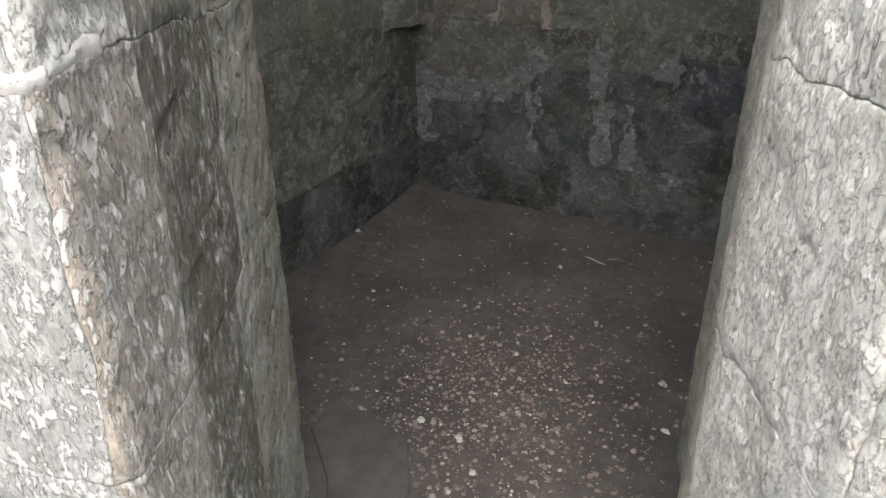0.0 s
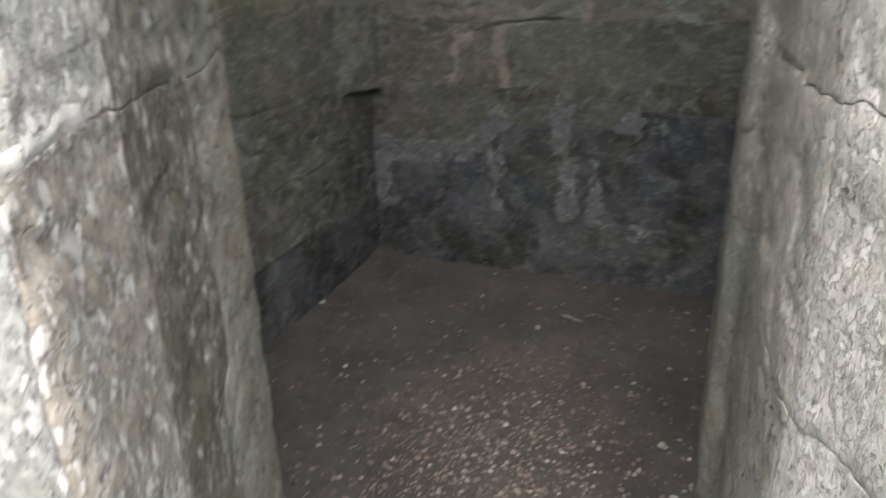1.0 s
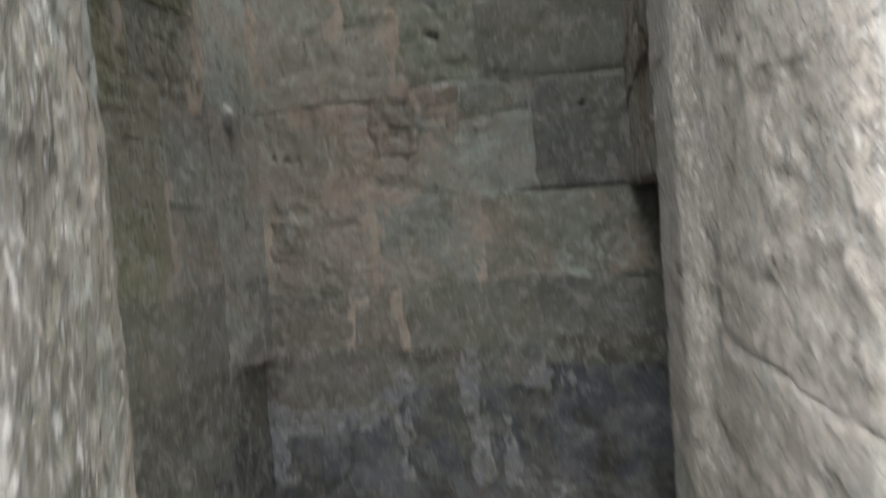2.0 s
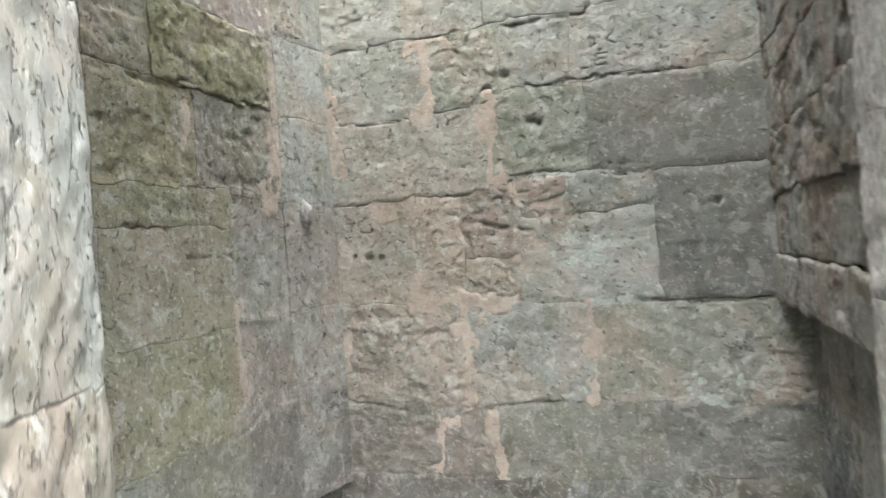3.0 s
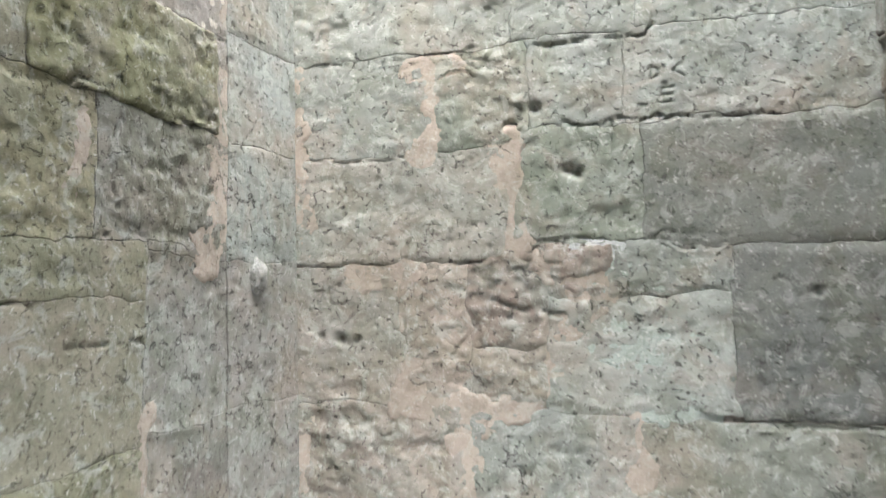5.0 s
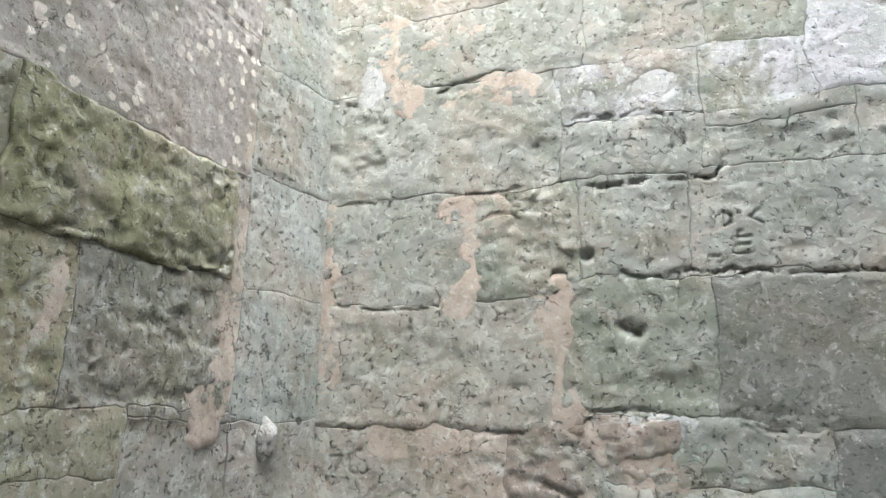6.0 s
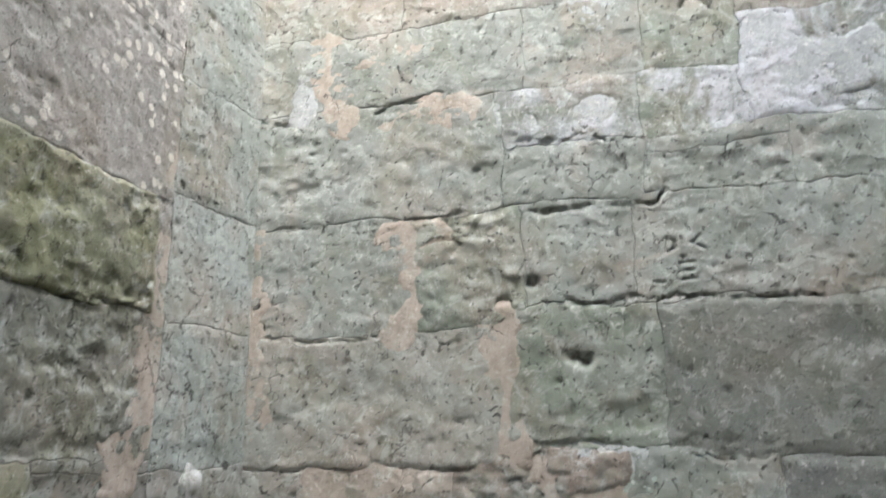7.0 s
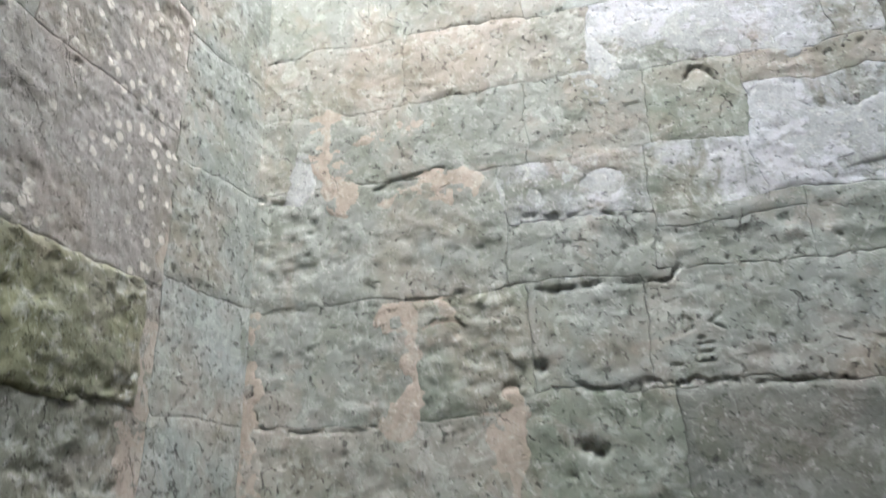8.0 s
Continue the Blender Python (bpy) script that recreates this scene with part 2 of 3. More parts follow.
def cracks_at(line, p, u0, u1, z0, z1):
    """Depth of the jagged cracks that run over a wall, at the points p of one of its stones."""
    found = CRACKS.get(id(line))
    total = np.zeros(len(p))
    if not found:
        return total
    axis, origin, runs = found
    q = p.copy()
    q[:, 0] = p[:, axis]
    q[:, 0] += 0.012 * fbm(p, 28.0, 3, 41)
    q[:, 2] += 0.012 * fbm(p, 26.0, 3, 42) + 0.007 * fbm(p, 120.0, 2, 44)
    wide = 0.0021 * np.clip(0.7 + 2.2 * fbm(p, 14.0, 2, 43), 0.12, 1.8)
    for run in runs:
        xs, zs = [k[0] + origin for k in run], [k[1] for k in run]
        if max(xs) < u0 - 0.03 or min(xs) > u1 + 0.03 or max(zs) < z0 - 0.03 or min(zs) > z1 + 0.03:
            continue
        for a, b in zip(run, run[1:]):
            total = np.maximum(total, 0.014 * np.exp(-(away(q, a, b) / wide) ** 2))
    return total


def stone(parent, line, u0, u1, z0, z1, colour, seed, step=0.005, rough=1.0, proud=0.0, radius=0.0015, gap=0.0, pits=55, material=None, holes=(), strokes=(), flush=True, name="stone_block"):
    """One dressed stone of a wall, with worn edges, weathered face, pock marks, deeper holes and scratched strokes."""
    rng = np.random.default_rng(seed)
    pocks = [(rng.uniform(u0, u1), rng.uniform(z0, z1), rng.uniform(0.003, 0.006), rng.uniform(0.004, 0.01)) for _ in range(int(pits * (u1 - u0) * (z1 - z0)))]
    pocks = [(*line.at(np.array([u]))[0][0], z, r, d) for u, z, r, d in pocks]
    pocks += [(x, line.at(np.array([(u0 + u1) / 2]))[0][0][1], z, r, 0.03) for x, z, r in holes]
    lean = rng.uniform(-0.005, 0.005) * rough
    proud = proud + rng.uniform(-0.0005, 0.0015)

    def depth(p, edge):
        q = p + seed * 0.37
        ragged = edge + 0.003 * fbm(q, 35.0, 3, 3) - 0.01 * np.clip(fbm(q, 9.0, 3, 8) - 0.2, 0, 1)
        r = np.clip((radius - ragged) / radius, 0, 1.25)
        flake = fbm(q * (1, 1, 1.6), 10.0, 4, 9)
        d = rough * (0.0008 + 0.0024 * fbm(q, 6.0, 4, 1) + 0.0017 * fbm(q, 45.0, 3, 2))
        d = d - rough * 0.0013 * np.clip((flake - 0.1) * 30, 0, 1) - rough * 0.0016 * np.clip((flake - 0.22) * 30, 0, 1)
        d = d + lean * (p[:, 2] - (z0 + z1) / 2)
        if flush:
            k = np.clip(edge / 0.018, 0, 1)
            d = d * k * k * (3 - 2 * k) + rough * 0.0012 * fbm(q, 45.0, 3, 2)
        worn = np.clip(0.5 + 2.6 * fbm(p, 6.0, 3, 77), 0.04, 1.0) if flush else 1.0
        d = d + proud * (np.clip(edge / 0.02, 0, 1) if flush and proud < 0.005 else 1) - worn * radius * (1 - np.sqrt(np.clip(1 - r * r, 0, 1)))
        for cx, cy, cz, hr, hd in pocks:
            d = d - hd * np.exp(-((p[:, 0] - cx) ** 2 + (p[:, 1] - cy) ** 2 + (p[:, 2] - cz) ** 2) / (hr * hr))
        for a, b in strokes:
            d = d - 0.006 * np.exp(-(away(p, a, b) / 0.0024) ** 2)
        return d - cracks_at(line, p, u0, u1, z0, z1)

    v, f = sheet(line, u0 + gap, u1 - gap, z0 + gap, z1 - gap, step, depth)
    ob = under(new(name, mesh_of(name, v, f, material or STONE)), parent)
    ob.color = (*colour, 1)
    return ob


def wall(name, line, z0, z1, label, recess=-0.022, thick=0.4, step=0.012, amp=0.004):
    """The mortar bed of a wall, into which its stones are set."""
    u1 = line.s[-1]

    def depth(p, edge):
        return recess + amp * fbm(p, 20.0, 3, 12) + 0.004 * fbm(p, 50.0, 2, 4)

    v, f = sheet(line, 0, u1, z0, z1, step, depth, 0.0)
    # the body behind the face
    us = np.array([0.0, *line.s[1:-1], u1])
    p, n = line.at(us, 1e-4)
    k = len(v)
    back = p - n * thick
    front = p - n * 0.05
    ring = np.concatenate((front, back[::-1]))
    m = len(ring)
    body = np.concatenate((np.c_[ring, np.full(m, z0)], np.c_[ring, np.full(m, z1)]))
    quads = [(k + i, k + (i + 1) % m, k + m + (i + 1) % m, k + m + i) for i in range(m)]
    caps = []
    h = len(us)
    for i in range(h - 1):
        caps.append((k + m + i, k + m + i + 1, k + m + m - 2 - i, k + m + m - 1 - i))
    ob = new(name, mesh_of(name, np.concatenate((v, body)).tolist(), f.tolist() + quads + caps, BED))
    return tagged(ob, label, "wall", kind="structure")


GREY, GREEN, PINK, DARK, PALE, RED = (0.295, 0.315, 0.295), (0.25, 0.28, 0.235), (0.335, 0.32, 0.29), (0.125, 0.135, 0.132), (0.45, 0.485, 0.48), (0.28, 0.235, 0.205)
CHAR_AND_SHADE, BLUE, MOSSY, BROWN, LILAC = (0.068, 0.072, 0.073), (0.105, 0.115, 0.13), (0.31, 0.315, 0.19), (0.225, 0.205, 0.17), (0.3, 0.292, 0.275)
BLEACHED, FACE, CHALKY = (0.55, 0.54, 0.515), (0.44, 0.445, 0.435), (0.73, 0.72, 0.69)
WALL_TOP, JAMB_TOP = 5.0, 5.0

# ---- back wall ----
BACK = Line((-0.95, 3.25), (0.9, 3.25))
wall_back = wall("wall_north", BACK, -0.1, WALL_TOP, "rear wall of coursed weathered sandstone with pink mortar")
OX = 0.95
count = [0]


def course(z0, z1, joints, colours, line=BACK, parent=wall_back, origin=OX, **more):
    """A course, or a stretch of one, of stones from joint to joint."""
    for a, b, c in zip(joints, joints[1:], colours):
        count[0] += 1
        stone(parent, line, a + origin, b + origin, z0, z1, c, count[0], **more)


CRACKS[id(BACK)] = (0, OX, (
    ((-0.722, 2.308), (-0.565, 2.299), (-0.451, 2.301), (-0.256, 2.31)),
    ((-0.136, 2.307), (-0.094, 2.298), (-0.004, 2.304), (0.15, 2.299), (0.175, 2.333)),
    ((-0.76, 2.059), (-0.707, 2.049), (-0.535, 2.036), (-0.44, 2.042)),
    ((-0.361, 2.025), (-0.309, 2.022), (-0.24, 2.034)),
    ((-0.057, 2.104), (-0.006, 2.089), (0.084, 2.1), (0.446, 2.08)),
    ((-0.83, 1.771), (-0.588, 1.767), (-0.455, 1.758), (-0.256, 1.762)),
    ((-0.137, 1.807), (-0.024, 1.817), (0.076, 1.798)), ((-0.191, 1.744), (-0.055, 1.755)),
    ((0.154, 1.801), (0.192, 1.782), (0.307, 1.779))) + (
    ((-0.479, 2.583), (-0.392, 2.599), (-0.322, 2.612), (-0.254, 2.59)), ((-0.154, 2.469), (-0.066, 2.467), (0.1, 2.447)),
    ((-0.77, 2.591), (-0.706, 2.574), (-0.659, 2.582)), ((-0.252, 1.708), (-0.212, 1.664), (-0.145, 1.633)),
    ((-0.363, 2.238), (-0.303, 2.259), (-0.278, 2.243)), ((0.257, 2.334), (0.417, 2.342)),
    ((0.241, 2.752), (0.268, 2.777), (0.297, 2.766), (0.305, 2.728))) + (
    ((-0.896, 1.102), (-0.749, 1.078), (-0.548, 1.043), (-0.353, 1.054)), ((-0.646, 1.373), (-0.599, 1.315), (-0.615, 1.24)),
    ((-0.56, 1.164), (-0.465, 1.109), (-0.543, 1.123)), ((-0.501, 1.295), (-0.452, 1.303), (-0.336, 1.314)),
    ((-0.26, 1.055), (-0.096, 1.066), (0.06, 1.063)), ((-0.239, 1.667), (-0.132, 1.639), (-0.062, 1.62)), ((0.34, 1.372), (0.64, 1.37))))

# lowest courses: dark damp stone, darkened further for the light missing down there
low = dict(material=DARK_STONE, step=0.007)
course(-0.06, 0.25, (-0.95, -0.63, -0.51), (CHAR_AND_SHADE, CHAR_AND_SHADE), **low)
course(0.07, 0.25, (-0.51, -0.27), (CHAR_AND_SHADE,), **low)
# near-black stone: the shade inside a recess at the base, put into colour
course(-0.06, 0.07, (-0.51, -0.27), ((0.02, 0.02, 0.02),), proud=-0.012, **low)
course(-0.06, 0.28, (-0.27, 0.05, 0.4, 0.85), (CHAR_AND_SHADE, (0.085, 0.09, 0.095), DARK), rough=1.4, **low)
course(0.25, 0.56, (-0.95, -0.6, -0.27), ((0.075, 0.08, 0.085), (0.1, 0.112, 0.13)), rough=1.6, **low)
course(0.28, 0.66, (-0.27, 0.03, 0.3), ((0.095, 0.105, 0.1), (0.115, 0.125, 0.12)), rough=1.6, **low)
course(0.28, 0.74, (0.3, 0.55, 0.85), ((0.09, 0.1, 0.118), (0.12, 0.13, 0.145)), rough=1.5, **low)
damp = dict(rough=1.5, material=DAMP_STONE, step=0.006)
course(0.56, 0.82, (-0.95, -0.27), ((0.165, 0.155, 0.145),), **damp)
course(0.66, 0.82, (-0.27, 0.0, 0.3), ((0.12, 0.12, 0.105), (0.13, 0.145, 0.14)), **damp)
course(0.74, 0.84, (0.3, 0.85), ((0.115, 0.118, 0.1),), **damp)
course(0.82, 1.065, (-0.95, -0.42), ((0.245, 0.23, 0.205),), **damp)
course(0.82, 1.065, (-0.42, -0.235), ((0.26, 0.235, 0.21),), **damp)
course(0.82, 1.065, (-0.235, 0.22, 0.3), ((0.22, 0.235, 0.205), (0.2, 0.205, 0.18)), **damp)
course(0.84, 1.065, (0.3, 0.85), ((0.165, 0.173, 0.16),), **damp)
course(1.065, 1.41, (-0.86, -0.315), ((0.345, 0.305, 0.27),), rough=2.2)
course(1.065, 1.39, (-0.315, 0.1), (GREY,), rough=1.5)
course(1.065, 1.37, (0.1, 0.85), ((0.225, 0.235, 0.2),), rough=1.3)
course(1.41, 1.77, (-0.86, -0.475), (PINK,), holes=((-0.648, 1.577, 0.011), (-0.70, 1.585, 0.007), (-0.60, 1.575, 0.008)), step=0.0035,
       strokes=(((-0.72, 1.70), (-0.695, 1.702)), ((-0.695, 1.702), (-0.712, 1.665)), ((-0.675, 1.705), (-0.675, 1.668))))
course(1.41, 1.77, (-0.475, -0.3), ((0.37, 0.32, 0.275),), rough=1.9)
course(1.41, 1.56, (-0.3, -0.11), ((0.36, 0.315, 0.27),), rough=2.0)
course(1.56, 1.80, (-0.3, -0.11), (RED,), rough=2.0)
course(1.67, 1.80, (-0.11, 0.05), (RED,), rough=2.0)
course(1.39, 1.67, (-0.11, 0.322), ((0.36, 0.385, 0.36),), rough=1.4, holes=((0.125, 1.557, 0.007),), step=0.006)
course(1.67, 1.80, (0.05, 0.322), (GREY,))
course(1.375, 1.785, (0.322, 0.73), ((0.165, 0.175, 0.165),), rough=0.7, proud=0.002, holes=((0.50, 1.675, 0.009),), material=DAMP_STONE)
course(1.77, 2.05, (-0.86, -0.185), ((0.36, 0.35, 0.315),))
course(1.80, 2.09, (-0.185, 0.138), (GREEN,), holes=((-0.02, 1.975, 0.012), (-0.045, 1.985, 0.009)), step=0.006)
course(1.785, 2.09, (0.138, 0.73), ((0.215, 0.228, 0.205),), rough=0.7, proud=0.002, material=DAMP_STONE)
course(2.05, 2.31, (-0.86, -0.38), (GREY,))
course(2.05, 2.31, (-0.38, -0.14), (GREEN,), rough=1.8, holes=((-0.185, 2.10, 0.012),))
course(2.09, 2.31, (-0.14, 0.10), (GREY,), holes=((-0.119, 2.144, 0.011),), step=0.006)
course(2.09, 2.32, (0.10, 0.75), (GREY,), step=0.0035, rough=0.7, strokes=(
    ((0.185, 2.13), (0.185, 2.165)), ((0.185, 2.13), (0.212, 2.13)), ((0.185, 2.148), (0.208, 2.148)), ((0.185, 2.165), (0.212, 2.165)),
    ((0.162, 2.19), (0.162, 2.22)), ((0.162, 2.22), (0.178, 2.212)), ((0.178, 2.212), (0.178, 2.197)), ((0.178, 2.197), (0.162, 2.19)), ((0.23, 2.22), (0.212, 2.206)), ((0.212, 2.206), (0.234, 2.192)), ((0.13, 2.128), (0.15, 2.126))))
course(2.31, 2.597, (-0.86, -0.18), (GREY,), rough=1.3)
course(2.31, 2.455, (-0.18, 0.14), (GREY,))
course(2.32, 2.42, (0.14, 0.42), (GREY,), rough=1.2)
course(2.32, 2.46, (0.42, 0.85), (GREY,))
LIMED = (0.32, 0.335, 0.325)
course(2.455, 2.60, (-0.18, 0.14, 0.355), (LIMED, GREEN), holes=((-0.106, 2.515, 0.009),), step=0.006, material=LIMED_STONE)
course(2.42, 2.46, (0.14, 0.42), (GREY,), rough=0.6)
course(2.46, 2.72, (0.355, 0.85), (LIMED,), rough=1.3, material=LIMED_STONE)
course(2.597, 2.80, (-0.86, -0.59), (GREY,))
course(2.598, 2.80, (-0.59, -0.11, 0.16, 0.355), (GREY, GREY, GREEN))
course(2.80, 2.99, (-0.86, -0.4, 0.05), (GREY, PINK))
course(2.72, 2.80, (0.355, 0.85), (PINK,))
course(2.80, 2.99, (0.05, 0.36), (LIMED,), material=LIMED_STONE)
course(2.80, 2.99, (0.36, 0.56, 0.85), (LIMED, LIMED), material=LIMED_STONE)
course(2.99, 3.27, (-0.86, -0.5, -0.1, 0.3, 0.85), (GREY, GREY, PALE, GREY), step=0.014)
course(3.27, 3.6, (-0.86, -0.3, 0.1, 0.85), (GREY, GREY, GREY), step=0.03)
course(3.6, 4.0, (-0.86, -0.1, 0.85), (GREY, GREY), step=0.04)
course(4.0, WALL_TOP, (-0.86, -0.4, 0.2, 0.85), (GREY, GREY, GREY), step=0.04)

# mortar and lime smeared over the joints
def smear(line, parent, origin, track, seed, material=None, name="mortar_fill", lift=0.0008):
    """Mortar pushed along a joint: track gives place along the wall, height and width."""
    track = np.array(track) + (origin, 0, 0)
    pad = track[:, 2].max() * 0.5 + 0.03
    along = LINE_AXIS[id(line)]

    def depth(p, edge):
        u = p[:, along[0]] - along[1]
        q = p + seed * 0.21
        level = np.full(len(p), -1.0)
        for a, b in zip(track, track[1:]):
            d = b[:2] - a[:2]
            r = np.stack((u, p[:, 2]), 1) - a[:2]
            k = np.clip((r @ d) / (d @ d + 1e-9), 0, 1)
            level = np.maximum(level, (a[2] + k * (b[2] - a[2])) * 0.5 - np.linalg.norm(r - k[:, None] * d, axis=1))
        ragged = level + 0.008 + 0.05 * fbm(q, 13.0, 4, 31) + 0.012 * fbm(q, 60.0, 2, 33)
        inside = np.clip(ragged / 0.03 + 0.75, 0, 1)
        return lift - 0.014 * (1 - inside) ** 2 + 0.0012 * fbm(q, 22.0, 3, 32)

    v, f = sheet(line, track[:, 0].min() - pad, track[:, 0].max() + pad, track[:, 1].min() - pad, track[:, 1].max() + pad, 0.005, depth)
    return under(new(name, mesh_of(name, v, f, material or MORTAR)), parent)


LINE_AXIS = {id(BACK): (0, -OX)}
for k, track in enumerate((
        ((-0.424, 2.278, 0.048), (-0.329, 2.282, 0.053)), ((-0.363, 2.252, 0.06), (-0.378, 2.173, 0.05), (-0.348, 2.126, 0.053), (-0.399, 2.084, 0.053), (-0.413, 2.04, 0.042)),
        ((-0.19, 2.058, 0.036), (-0.196, 1.914, 0.04), (-0.193, 1.844, 0.05), (-0.178, 1.787, 0.07)),
        ((-0.592, 2.78, 0.064), (-0.591, 2.67, 0.066), (-0.552, 2.573, 0.076)), ((-0.538, 2.715, 0.047), (-0.449, 2.734, 0.029), (-0.333, 2.73, 0.014)),
        ((-0.435, 2.555, 0.029), (-0.35, 2.577, 0.046), (-0.228, 2.567, 0.037)), ((-0.588, 1.74, 0.045), (-0.455, 1.729, 0.058), (-0.329, 1.735, 0.037)))):
    smear(BACK, wall_back, OX, track, 701 + k)
for k, track in enumerate((
        ((-0.094, 1.748, 0.045), (-0.03, 1.726, 0.048)), ((-0.461, 1.608, 0.06), (-0.354, 1.62, 0.075), (-0.438, 1.515, 0.08), (-0.454, 1.423, 0.09), (-0.276, 1.377, 0.07), (-0.182, 1.414, 0.065), (-0.086, 1.516, 0.05)),
        ((-0.318, 1.31, 0.041), (-0.318, 1.164, 0.056), (-0.311, 1.073, 0.06)), ((0.104, 1.37, 0.04), (0.096, 1.232, 0.047), (0.088, 1.094, 0.037)),
        ((-0.775, 1.378, 0.03), (-0.78, 1.204, 0.034)), ((-0.403, 1.017, 0.05), (-0.428, 0.85, 0.06)), ((-0.235, 1.002, 0.029), (-0.233, 0.839, 0.04)),
        ((-0.073, 1.726, 0.045), (0.029, 1.684, 0.06), (-0.064, 1.585, 0.05)), ((-0.755, 2.3, 0.02), (-0.76, 2.06, 0.03), (-0.755, 1.8, 0.04)))):
    smear(BACK, wall_back, OX, track, 721 + k)
for k, track in enumerate((
        ((-0.138, 2.529, 0.077), (-0.062, 2.537, 0.087), (0.022, 2.51, 0.084)), ((0.416, 2.629, 0.102), (0.495, 2.552, 0.141), (0.586, 2.581, 0.128)),
        ((0.035, 2.858, 0.078), (0.054, 2.764, 0.077)), ((0.148, 2.89, 0.088), (0.306, 2.873, 0.106), (0.478, 2.852, 0.123)),
        ((0.151, 1.769, 0.03), (0.059, 1.775, 0.04), (-0.038, 1.77, 0.03)), ((-0.66, 2.6, 0.04), (-0.64, 2.68, 0.03)))):
    smear(BACK, wall_back, OX, track, 741 + k, PALE_LIME, "lime_patch", 0.0006)
for k, track in enumerate((
        ((0.056, 1.561, 0.1), (0.138, 1.523, 0.16), (0.236, 1.501, 0.13)), ((0.083, 1.439, 0.08), (0.198, 1.418, 0.1)), ((0.388, 1.097, 0.07), (0.526, 1.106, 0.08)),
        ((0.0, 1.721, 0.05), (0.15, 1.726, 0.05), (0.265, 1.726, 0.05)))):
    smear(BACK, wall_back, OX, track, 761 + k, GREEN_LIME, "lime_patch", 0.0006)
for k, track in enumerate((
        ((-0.918, 0.6, 0.1), (-0.795, 0.525, 0.12), (-0.588, 0.525, 0.08), (-0.411, 0.541, 0.07), (-0.232, 0.69, 0.08)), ((-0.803, 0.445, 0.08), (-0.763, 0.318, 0.07)),
        ((-0.25, 0.6, 0.035), (-0.264, 0.336, 0.03)), ((0.026, 0.769, 0.08), (0.032, 0.562, 0.08), (0.037, 0.322, 0.05)),
        ((0.226, 0.691, 0.07), (0.357, 0.67, 0.06)), ((0.176, 0.254, 0.05), (0.359, 0.25, 0.05)), ((0.146, 0.564, 0.03), (0.153, 0.253, 0.03)))):
    smear(BACK, wall_back, OX, track, 781 + k, LIME_WASH, "lime_wash", 0.0015)

# ---- left wall ----
LEFT = Line((-0.82, 1.0), (-0.82, 3.35))
wall_left = wall("wall_west", LEFT, -0.1, WALL_TOP, "side wall of large mossy sandstone blocks")
lw = dict(line=LEFT, parent=wall_left, origin=-1.0)
CRACKS[id(LEFT)] = (1, -1.0, (
    ((2.841, 2.277), (2.956, 2.301), (3.049, 2.301)), ((2.667, 2.062), (2.731, 2.06), (2.831, 2.069), (2.913, 2.08), (2.944, 2.13)),
    ((2.86, 1.807), (2.936, 1.849), (2.953, 1.893)), ((2.518, 1.792), (2.562, 1.803), (2.599, 1.814)), ((2.49, 2.059), (2.534, 2.077), (2.586, 2.068)),
    ((2.503, 1.613), (2.611, 1.616), (2.693, 1.608)), ((2.291, 1.695), (2.363, 1.692), (2.434, 1.694)), ((2.523, 1.408), (2.671, 1.409)),
    ((2.785, 1.148), (2.701, 1.119)), ((2.195, 2.067), (2.271, 2.058), (2.363, 2.049)), ((2.62, 1.84), (2.6, 1.95), (2.63, 2.04))))
far_left = dict(step=0.014, **lw)
DULL, OLIVE = (0.15, 0.148, 0.13), (0.285, 0.285, 0.205)
# bottom courses darken towards floor and inner corner; shade is in these colours
course(-0.06, 0.3, (1.0, 1.7, 2.25, 2.7, 3.3), (CHAR_AND_SHADE, CHAR_AND_SHADE, CHAR_AND_SHADE, (0.045, 0.047, 0.05)), rough=1.6, **low, **lw)
course(0.3, 0.55, (1.0, 1.6, 2.3, 2.8, 3.3), (DARK, DULL, DULL, (0.085, 0.09, 0.09)), rough=1.8, material=DAMP_STONE, step=0.007, **lw)
course(0.55, 0.82, (1.0, 1.6, 2.2, 2.65, 3.3), (DULL, DULL, (0.17, 0.17, 0.145), DULL), rough=1.5, material=DAMP_STONE, step=0.007, **lw)
course(0.82, 1.13, (1.0, 1.8, 2.3, 2.72, 3.3), (GREEN, GREEN, (0.235, 0.235, 0.19), (0.22, 0.215, 0.195)), rough=1.0, material=DAMP_STONE, step=0.007, **lw)
side = dict(rough=0.8, material=SIDE_STONE)
course(1.13, 1.41, (1.0, 1.7, 2.2), (GREEN, LILAC), **side, **far_left)
course(1.13, 1.41, (2.2, 2.7), (OLIVE,), **side, **lw)
course(1.13, 1.43, (2.7, 3.08), ((0.26, 0.245, 0.225),), proud=-0.004, **lw)
course(1.41, 1.695, (1.0, 1.9, 2.2), (LILAC, LILAC), **side, **far_left)
course(1.41, 1.695, (2.2, 2.7), ((0.31, 0.3, 0.235),), **side, **lw)
course(1.43, 1.78, (2.7, 3.08), (LILAC,), rough=0.8, proud=-0.004, **lw)
course(1.695, 1.86, (1.0, 1.9, 2.2), (GREEN, GREEN), **side, **far_left)
course(1.695, 1.8, (2.2, 2.7), (OLIVE,), **side, **lw)
course(1.8, 2.065, (2.2, 2.56), ((0.32, 0.305, 0.21),), rough=1.5, material=SIDE_STONE, **lw)
course(1.86, 2.06, (1.0, 1.8, 2.2), (GREEN, MOSSY), **side, **far_left)
course(1.78, 1.8, (2.7, 3.08), (LILAC,), **side, **lw)
